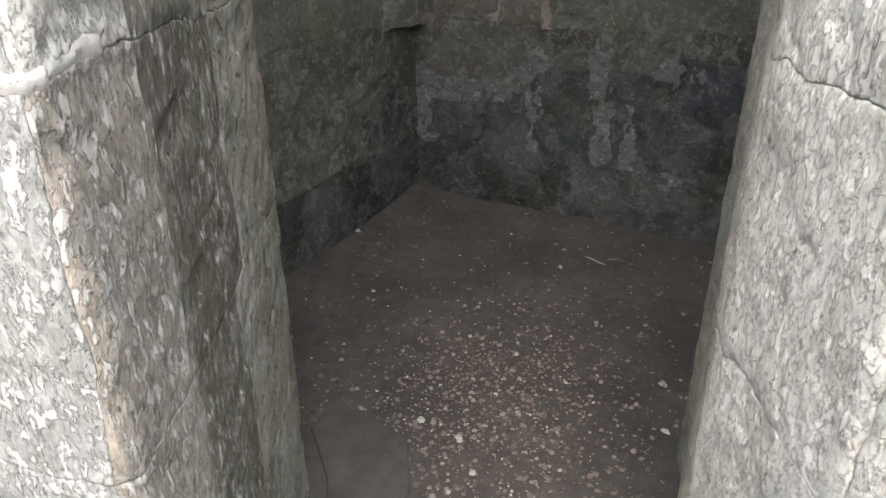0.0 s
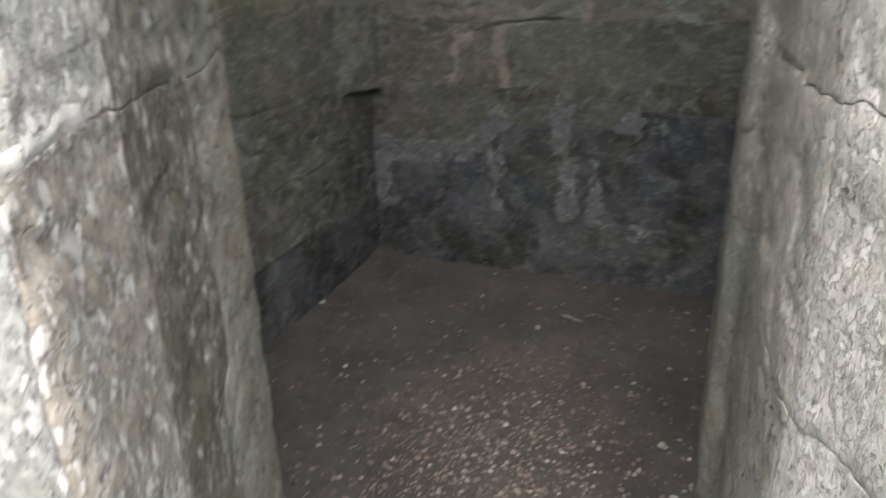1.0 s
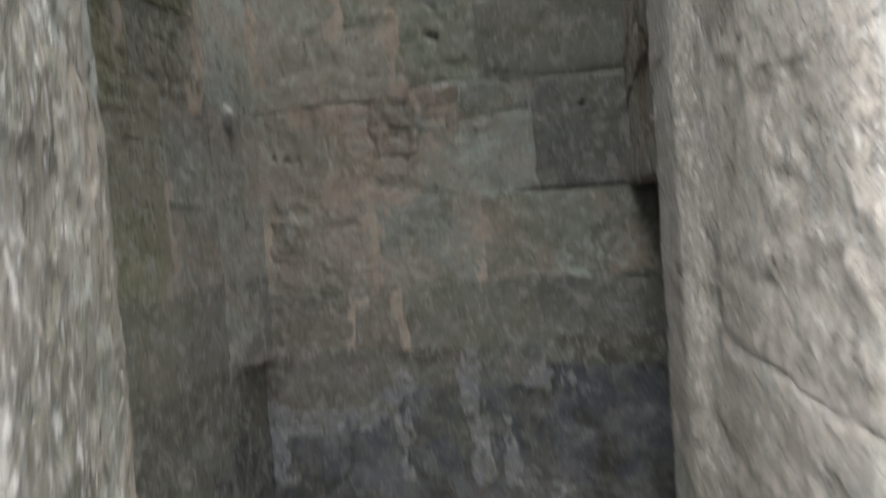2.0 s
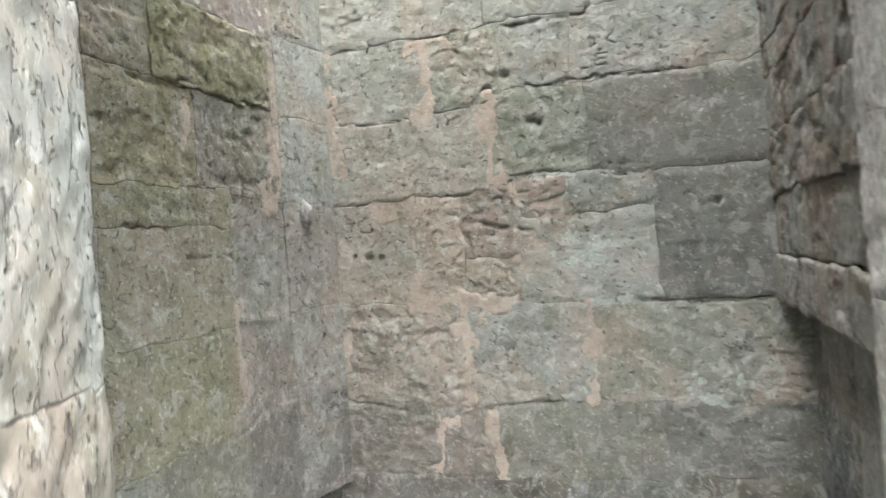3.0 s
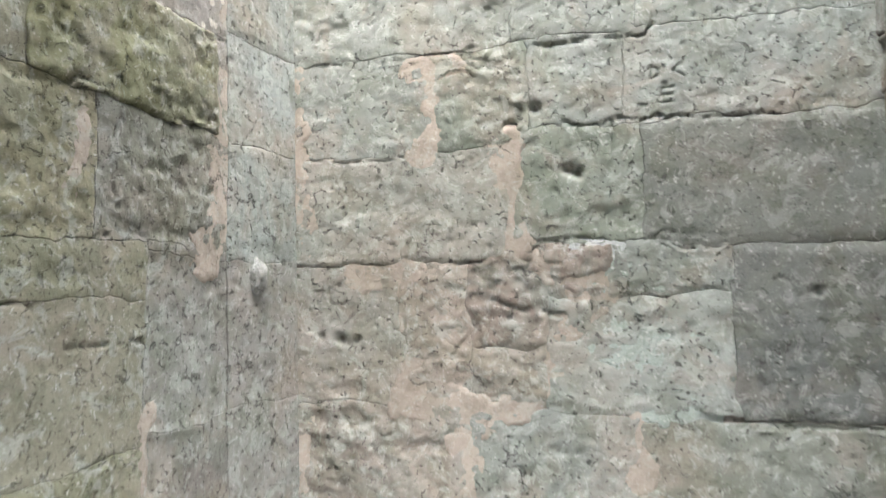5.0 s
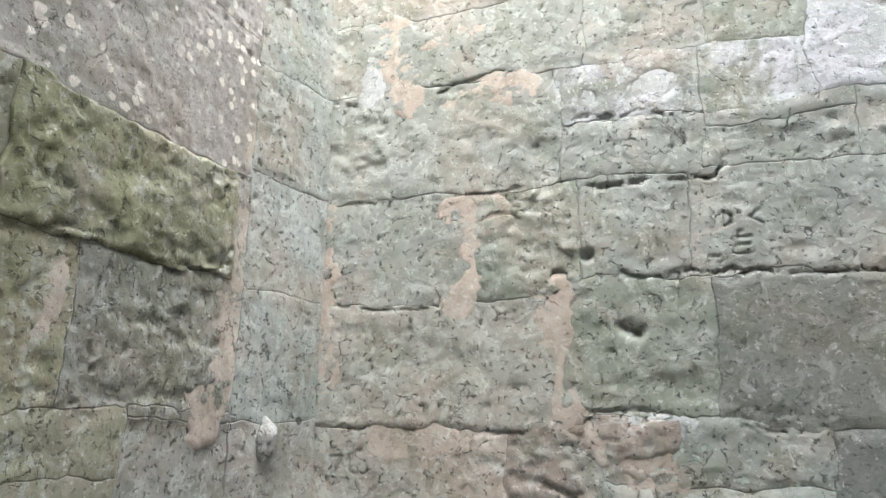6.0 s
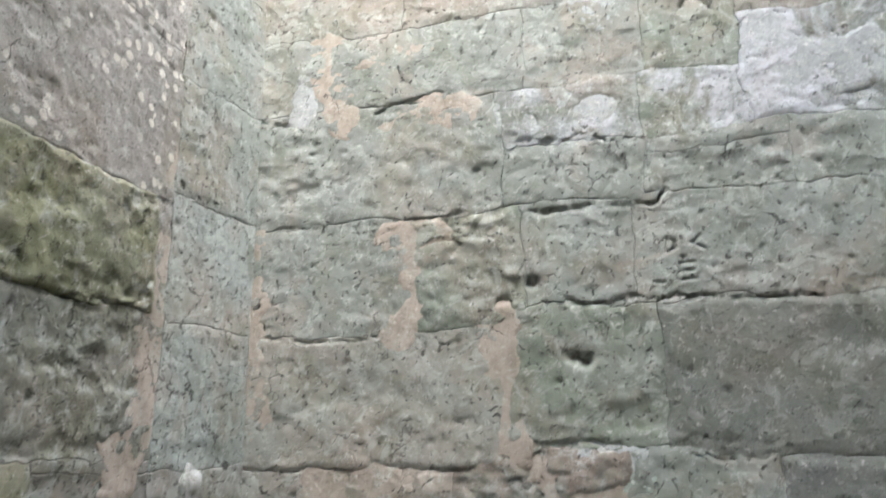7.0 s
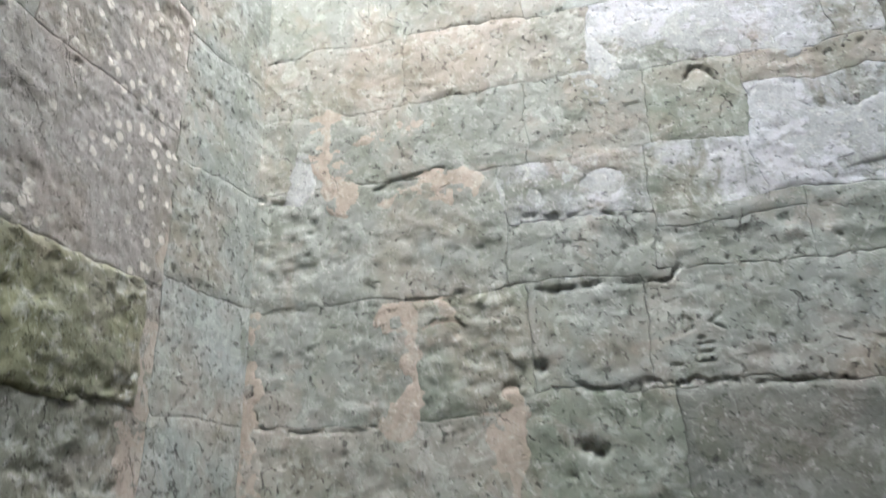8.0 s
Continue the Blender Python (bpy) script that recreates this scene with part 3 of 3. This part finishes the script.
course(1.80, 2.065, (2.56, 3.08), ((0.27, 0.27, 0.245),), rough=1.6, pits=110, material=SIDE_STONE, **lw)
course(2.065, 2.295, (1.0, 1.8, 2.2), (MOSSY, BROWN), **side, **far_left)
course(2.065, 2.295, (2.2, 2.42), ((0.27, 0.262, 0.2),), rough=1.5, material=SIDE_STONE, pits=100, **lw)
course(2.065, 2.295, (2.42, 2.95), ((0.25, 0.25, 0.155),), rough=1.6, material=SIDE_STONE, proud=0.006, radius=0.011, pits=110, **lw)
course(2.065, 2.295, (2.95, 3.08), (LILAC,), **side, **lw)
course(2.295, 2.62, (1.0, 1.7, 2.3), (LILAC, LILAC), rough=1.2, material=LICHEN_STONE, **far_left)
course(2.295, 2.64, (2.3, 3.08), ((0.37, 0.345, 0.325),), rough=1.2, material=LICHEN_STONE, **lw)
course(2.62, 2.95, (1.0, 1.9, 2.3), (LILAC, GREY), rough=1.2, material=LICHEN_STONE, **far_left)
course(2.64, 2.95, (2.3, 2.6, 3.08), (GREY, (0.37, 0.345, 0.325)), rough=1.2, material=LICHEN_STONE, **lw)
course(2.95, 3.5, (1.0, 1.7, 2.5, 3.3), (GREY, GREY, GREY), rough=1.0, line=LEFT, parent=wall_left, origin=-1.0, step=0.03)
course(3.5, WALL_TOP, (1.0, 1.9, 2.6, 3.3), (GREY, GREY, GREY), line=LEFT, parent=wall_left, origin=-1.0, step=0.04)

LINE_AXIS[id(LEFT)] = (1, 1.0)
for k, track in enumerate((
        ((3.05, 2.568, 0.06), (3.045, 2.467, 0.06), (3.02, 2.34, 0.08)), ((2.985, 2.2, 0.03), (2.978, 2.066, 0.057), (2.972, 1.939, 0.05), (2.955, 1.838, 0.06), (2.916, 1.8, 0.1)),
        ((2.543, 2.012, 0.05), (2.52, 1.903, 0.045)), ((2.701, 1.45, 0.03), (2.69, 1.337, 0.03), (2.713, 1.221, 0.035)))):
    smear(LEFT, wall_left, -1.0, track, 821 + k)

# the dressed quoins that fill the inner corner
CORNER = Line((-0.822, 2.98), (-0.79, 3.12), (-0.765, 3.26))
for z0, z1, tone in ((0.80, 1.13, (0.2, 0.2, 0.19)), (1.13, 1.435, LILAC), (1.435, 1.785, LILAC), (1.785, 2.06, (0.37, 0.40, 0.385)), (2.06, 2.32, (0.37, 0.40, 0.385)), (2.32, 2.595, GREY), (2.595, 2.9, GREY), (2.9, 3.3, GREY)):
    course(z0, z1, (0.0, 0.285), (tone,), line=CORNER, parent=wall_left, origin=0.0, rough=0.7, step=0.006)
chip = bmesh.new()
bmesh.ops.create_icosphere(chip, subdivisions=3, radius=1.0)
for v in chip.verts:
    v.co = Vector((v.co.x * 0.022, v.co.y * 0.03, v.co.z * 0.046)) * (1 + 0.25 * noise.noise(v.co * 1.7 + Vector((3, 1, 4)))) + Vector((-0.795, 3.09, 1.74))
chip_data = bpy.data.meshes.new("packing_stone")
chip.to_mesh(chip_data)
chip.free()
chip_data.materials.append(DAMP_STONE)
packing = under(new("packing_stone", chip_data), wall_left)
packing.color = (0.36, 0.36, 0.35, 1)

# ---- right wall: rubble above, set back below ----
EAST_UP = Line((0.655, 3.35), (0.645, 2.2))
wall_right = wall("wall_east_1", EAST_UP, 1.37, WALL_TOP, "rough reddish rubble side wall")
rw = dict(line=EAST_UP, parent=wall_right, origin=0.0)
rng = random.Random(4)
z = 1.37
while z < 3.2:
    h = rng.choice((0.09, 0.13, 0.17, 0.21))
    u, joints = 0.0, [0.0]
    while u < 1.1:
        u += rng.uniform(0.09, 0.24)
        joints.append(min(u, 1.14))
    # reddish browns dimmed, so the rubble's colour also carries the shade on this side
    course(z, z + h, joints, [rng.choice(((0.17, 0.14, 0.11), (0.15, 0.125, 0.095), (0.19, 0.145, 0.12), (0.13, 0.13, 0.11))) for _ in joints], rough=2.6, radius=0.008, flush=False, material=DAMP_STONE, proud=rng.uniform(-0.005, 0.010), **rw)
    z += h
course(z, 3.8, (0.0, 0.5, 1.14), (BROWN, BROWN), step=0.03, **rw)
course(3.8, WALL_TOP, (0.0, 0.7, 1.14), (BROWN, BROWN), step=0.03, **rw)
# set-back lower part: its dark colours include the shade under the rubble
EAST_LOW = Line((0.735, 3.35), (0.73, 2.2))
wall_right_low = wall("wall_east_2", EAST_LOW, -0.1, 1.42, "recessed lower side wall, stone darkened with painted shade", thick=0.3)
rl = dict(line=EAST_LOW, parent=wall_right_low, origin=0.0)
course(-0.06, 0.45, (0.0, 0.5, 1.14), (CHAR_AND_SHADE, CHAR_AND_SHADE), rough=1.5, **low, **rl)
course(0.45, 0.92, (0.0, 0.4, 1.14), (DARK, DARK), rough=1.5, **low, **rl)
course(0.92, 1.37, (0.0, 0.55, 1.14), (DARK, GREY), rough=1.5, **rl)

# ---- right jamb ----
RJAMB = Line((0.80, 2.27), (0.635, 2.25), (0.645, 1.95), (0.668, 1.925), (0.678, 1.87), (0.682, 1.84), (0.686, 1.65), (0.71, 1.30), (0.80, 1.12), (0.85, 1.03), (2.8, 1.2))
wall_rjamb = wall("wall_east_3", RJAMB, -0.1, JAMB_TOP, "bleached sandstone door jamb with worn edges", thick=0.06)
rj = dict(line=RJAMB, parent=wall_rjamb, origin=0.0)
S = RJAMB.s
for z0, z1, mid in ((-0.06, 0.42, 0.0), (0.42, 0.78, 0.03), (0.78, 1.109, 0.0), (1.109, 1.46, 0.02), (1.46, 1.74, -0.02), (1.74, 2.12, 0.03), (2.12, 2.5, 0.0), (2.5, 2.9, 0.02), (2.9, 3.6, 0.0), (3.6, JAMB_TOP, 0.0)):
    course(z0, z1, (0.05, S[5] + mid, S[7]), ((0.5, 0.49, 0.45), (0.66, 0.63, 0.57)) if z0 > 0.7 else (GREY, (0.36, 0.345, 0.31)), step=0.008, rough=1.3, material=JAMB_STONE if z0 > 0.7 else STONE, **rj)
    course(z0, z1, (S[7], S[9] - 0.02), (CHALKY,), step=0.006, rough=0.9, material=JAMB_STONE, **rj)
    course(z0, z1, (S[9] - 0.02, S[9] + 0.8, S[10]), (BLEACHED, BLEACHED), step=0.02, material=JAMB_STONE, **rj)

# ---- left jamb ----
JAMB = Line((-1.6, 0.50), (0.255, 0.815), (0.165, 0.985), (0.04, 1.2), (-0.133, 1.495), (-0.9, 1.75))
wall_jamb = wall("wall_south", JAMB, -0.1, JAMB_TOP, "thick broken sandstone jamb beside the entrance", thick=0.05)
jw = dict(line=JAMB, parent=wall_jamb, origin=0.0)
S = JAMB.s
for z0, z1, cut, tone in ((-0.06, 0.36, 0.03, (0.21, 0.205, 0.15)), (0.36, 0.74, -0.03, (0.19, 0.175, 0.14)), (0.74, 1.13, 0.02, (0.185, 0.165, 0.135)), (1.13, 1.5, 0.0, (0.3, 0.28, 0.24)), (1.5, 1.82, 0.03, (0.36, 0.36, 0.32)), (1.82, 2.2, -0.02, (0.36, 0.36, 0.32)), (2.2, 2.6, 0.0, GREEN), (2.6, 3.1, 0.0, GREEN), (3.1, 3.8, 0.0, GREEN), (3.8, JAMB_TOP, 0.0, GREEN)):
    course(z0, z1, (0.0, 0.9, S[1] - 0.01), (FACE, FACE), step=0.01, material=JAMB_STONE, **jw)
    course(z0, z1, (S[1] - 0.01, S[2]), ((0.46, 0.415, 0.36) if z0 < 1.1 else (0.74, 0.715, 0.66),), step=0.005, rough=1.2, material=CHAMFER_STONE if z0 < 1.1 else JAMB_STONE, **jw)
    # reveal darker than the outer face: brown stone plus shade put into the colour
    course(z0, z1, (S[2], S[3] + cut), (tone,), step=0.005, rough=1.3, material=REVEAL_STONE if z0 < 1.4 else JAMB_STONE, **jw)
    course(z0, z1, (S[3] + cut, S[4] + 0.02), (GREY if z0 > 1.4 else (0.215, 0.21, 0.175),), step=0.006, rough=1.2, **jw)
    course(z0, z1, (S[4] + 0.02, S[5]), (GREY,), step=0.02, **jw)
stone(wall_jamb, JAMB, S[1] - 0.2, S[2] - 0.06, 1.127, 1.146, (0.7, 0.68, 0.64), 930, step=0.004, rough=0.8, proud=0.0025, radius=0.006, material=WHITE_LIME, name="mortar_joint")

# ---- unseen plain block over the entrance, added to limit light indoors ----
head = bmesh.new()
ring = ((0.0, 1.27), (0.72, 1.46), (0.66, 1.85), (-0.16, 1.52))
rows = [[head.verts.new((x, y, h)) for x, y in ring] for h in (2.25, WALL_TOP)]
head.faces.new(rows[0][::-1])
head.faces.new(rows[1])
for i in range(4):
    head.faces.new((rows[0][i], rows[0][(i + 1) % 4], rows[1][(i + 1) % 4], rows[1][i]))
head_data = bpy.data.meshes.new("wall_over_door")
head.to_mesh(head_data)
head.free()
head_data.materials.append(MORTAR)
tagged(new("wall_over_door", head_data), "unseen plain block added above the entrance to limit light", "wall", kind="structure")

# ---- unseen plain wall behind the camera, added to cut light from outside ----
LIGHT_BLOCK = Line((5.0, -1.8), (-4.0, -1.8))
wall("wall_yard", LIGHT_BLOCK, -0.1, 3.0, "unseen plain wall added behind the camera to cut light", step=0.06)

# ---- ground ----
def ground_height(x, y):
    p = np.stack((x, y, np.zeros_like(x)), 1)
    near = np.exp(-((x / 3) ** 2 + ((y - 2) / 3) ** 2))
    h = 0.03 * fbm(p, 2.2, 3, 21) * near + (0.009 * fbm(p, 12.0, 3, 22) + 0.005 * np.clip(fbm(p, 45.0, 2, 23), 0, 1)) * near
    h = h + 0.04 * np.exp(-(((y - 3.3) / 0.28) ** 2)) * (np.abs(x) < 1.5) + 0.045 * np.exp(-(((x + 0.85) / 0.2) ** 2)) * (np.abs(y - 2) < 1.6)
    return h + 0.012 * np.exp(-(((x - 0.1) / 0.4) ** 2 + ((y - 2.1) / 0.4) ** 2)) - 0.01


near_x = np.arange(-1.2, 1.4, 0.012)
near_y = np.arange(-0.4, 3.6, 0.012)
far = np.array([1.0, 3.0, 8.0, 20.0, 60.0, 200.0, 800.0, 3000.0])
gx = np.concatenate((near_x[0] - far[::-1], near_x, near_x[-1] + far))
gy = np.concatenate((near_y[0] - far[::-1], near_y, near_y[-1] + far))
GX, GY = (a.ravel() for a in np.meshgrid(gx, gy))
gi = np.arange(len(gy) - 1)[:, None] * len(gx) + np.arange(len(gx) - 1)[None]
gf = np.stack((gi, gi + 1, gi + len(gx) + 1, gi + len(gx)), -1).reshape(-1, 4)
ground = new("ground", mesh_of("ground", np.stack((GX, GY, ground_height(GX, GY)), 1), gf, EARTH))
tagged(ground, "trodden dusty brown earth floor strewn with grit", "ground", kind="structure")


def pebble_shape(rng, size, flat=0.6):
    """A small broken stone: a jittered octahedron cut once more."""
    ax = np.array([rng.uniform(0.7, 1.3), rng.uniform(0.6, 1.0), rng.uniform(0.45, 0.8) * flat / 0.6]) * size
    ring = [(math.cos(a), math.sin(a)) for a in (np.arange(6) + rng.uniform(0, 0.5, 6)) * math.tau / 6]
    v = [(0, 0, -0.8)] + [(c * 1.0, s * 1.0, -0.15 + rng.uniform(-0.2, 0.2)) for c, s in ring]
    v += [(c * 0.6, s * 0.6, 0.7 + rng.uniform(-0.2, 0.2)) for c, s in ring]
    f = [(0, 1 + (i + 1) % 6, 1 + i) for i in range(6)]
    f += [(1 + i, 1 + (i + 1) % 6, 7 + (i + 1) % 6, 7 + i) for i in range(6)] + [tuple(range(7, 13))]
    turn = rng.uniform(0, math.tau)
    v = np.array(v) * ax
    c, s = math.cos(turn), math.sin(turn)
    return np.stack((v[:, 0] * c - v[:, 1] * s, v[:, 0] * s + v[:, 1] * c, v[:, 2]), 1), f


prng = np.random.default_rng(11)
gv, gq = [], []
total = 0
for k in range(7000):
    if k < 3400:
        x, y = prng.normal(0.12, 0.2), prng.normal(1.98, 0.26)
    elif k < 4300:
        x, y = prng.normal(0.45, 0.2), prng.normal(1.6, 0.3)
    else:
        x, y = prng.uniform(-0.8, 0.72), prng.uniform(0.6, 3.2)
    if not (-0.8 < x < 0.64 and 0.4 < y < 3.2) or (y < 1.6 and x < 0.33 - 0.58 * (y - 0.69) + 0.05) or (y < 1.5 and x > 0.62):
        continue
    size = 0.002 + 0.0075 * prng.random() ** 4
    v, f = pebble_shape(prng, size)
    v = v + np.array((x, y, float(ground_height(np.array([x]), np.array([y]))[0]) + size * 0.25))
    gv.append(v)
    gq += [tuple(i + total for i in q) for q in f]
    total += len(v)
grit = new("grit", mesh_of("grit", np.concatenate(gv), gq, GRAVEL, False))
tagged(grit, "scattered pale and dark grit on the earth floor", "gravel", kind="stuff")


def loose_stone(x, y, size, colour, label):
    v, f = pebble_shape(prng, size)
    ob = new("pebble", mesh_of("pebble", v, f, STONE, False))
    ob.location = (x, y, float(ground_height(np.array([x]), np.array([y]))[0]) + size * 0.3)
    ob.color = (*colour, 1)
    return tagged(ob, label, "pebble", "loose pebbles on the floor")


for x, y, size, colour, label in ((-0.80, 2.7, 0.016, PALE, "pale rounded pebble by the side wall"), (0.13, 1.78, 0.013, PALE, "whitish broken pebble on earth floor"), (0.0, 1.81, 0.013, PALE, "whitish flat pebble on earth floor"),
                                  (0.55, 2.27, 0.017, GREY, "grey angular stone on earth floor"), (0.6, 2.05, 0.012, PALE, "small pale stone on dark earth"), (0.05, 2.81, 0.014, DARK, "dark small stone on earth floor"), (-0.5, 2.35, 0.01, PALE, "small pale stone on dark earth"),
                                  (0.12, 2.2, 0.012, CHAR_AND_SHADE, "small black cinder among the grit")):
    loose_stone(x, y, size, colour, label)


# ---- small things on the floor ----
def on_floor(x, y):
    return float(ground_height(np.array([x]), np.array([y]))[0])


def stick(points, radius, material, colour, label):
    """A thin crooked twig with tapered ends."""
    v, f = [], []
    for k, (x, y, up) in enumerate(points):
        r = radius * (1.0 if 0 < k < len(points) - 1 else 0.5)
        for i in range(6):
            a = i * math.tau / 6
            v.append((x, y + r * math.cos(a), on_floor(x, y) + r * 0.8 + up + r * math.sin(a)))
    n = len(points)
    for k in range(n - 1):
        f += [(k * 6 + i, k * 6 + (i + 1) % 6, k * 6 + 6 + (i + 1) % 6, k * 6 + 6 + i) for i in range(6)]
    f += [tuple(range(6)), tuple(range(6 * n - 6, 6 * n))]
    ob = new("twig", mesh_of("twig", v, f, material))
    ob.color = (*colour, 1)
    return tagged(ob, label, "twig")


stick(((0.11, 2.95, 0), (0.14, 2.94, 0.002), (0.17, 2.925, 0.001), (0.195, 2.915, 0)), 0.0035, STONE, GREY, "pale bleached twig lying on the earth floor")
stick(((0.19, 2.955, 0), (0.23, 2.96, 0.004), (0.28, 2.95, 0.002), (0.32, 2.965, 0)), 0.006, DARK_STONE, CHAR_AND_SHADE, "charred black stick lying on the earth floor")
stick(((0.10, 3.19, 0), (0.115, 3.195, 0.012), (0.125, 3.2, 0.025)), 0.009, DARK_STONE, CHAR_AND_SHADE, "small black charred wood scrap by the wall")


# ---- sunken flagstone inside the entrance ----
slab = bmesh.new()
rim = ((-0.25, 1.76), (-0.12, 1.75), (0.02, 1.71), (0.10, 1.58), (0.13, 1.36), (0.02, 1.36), (-0.1, 1.52), (-0.24, 1.64))
low_ring = [slab.verts.new((x, y, -0.05)) for x, y in rim]
mid_ring = [slab.verts.new((x, y, on_floor(x, y) + 0.008)) for x, y in rim]
top_ring = [slab.verts.new((x * 0.96 - 0.002, (y - 1.56) * 0.96 + 1.56, on_floor(x, y) + 0.013)) for x, y in rim]
n = len(rim)
for a, b in ((low_ring, mid_ring), (mid_ring, top_ring)):
    for i in range(n):
        slab.faces.new((a[i], a[(i + 1) % n], b[(i + 1) % n], b[i]))
slab.faces.new(top_ring)
bmesh.ops.recalc_face_normals(slab, faces=slab.faces)
slab_data = bpy.data.meshes.new("flagstone")
slab.to_mesh(slab_data)
slab.free()
slab_data.materials.append(EARTH)
tagged(new("flagstone", slab_data), "flat dark flagstone bedded in the earth floor", "flagstone")
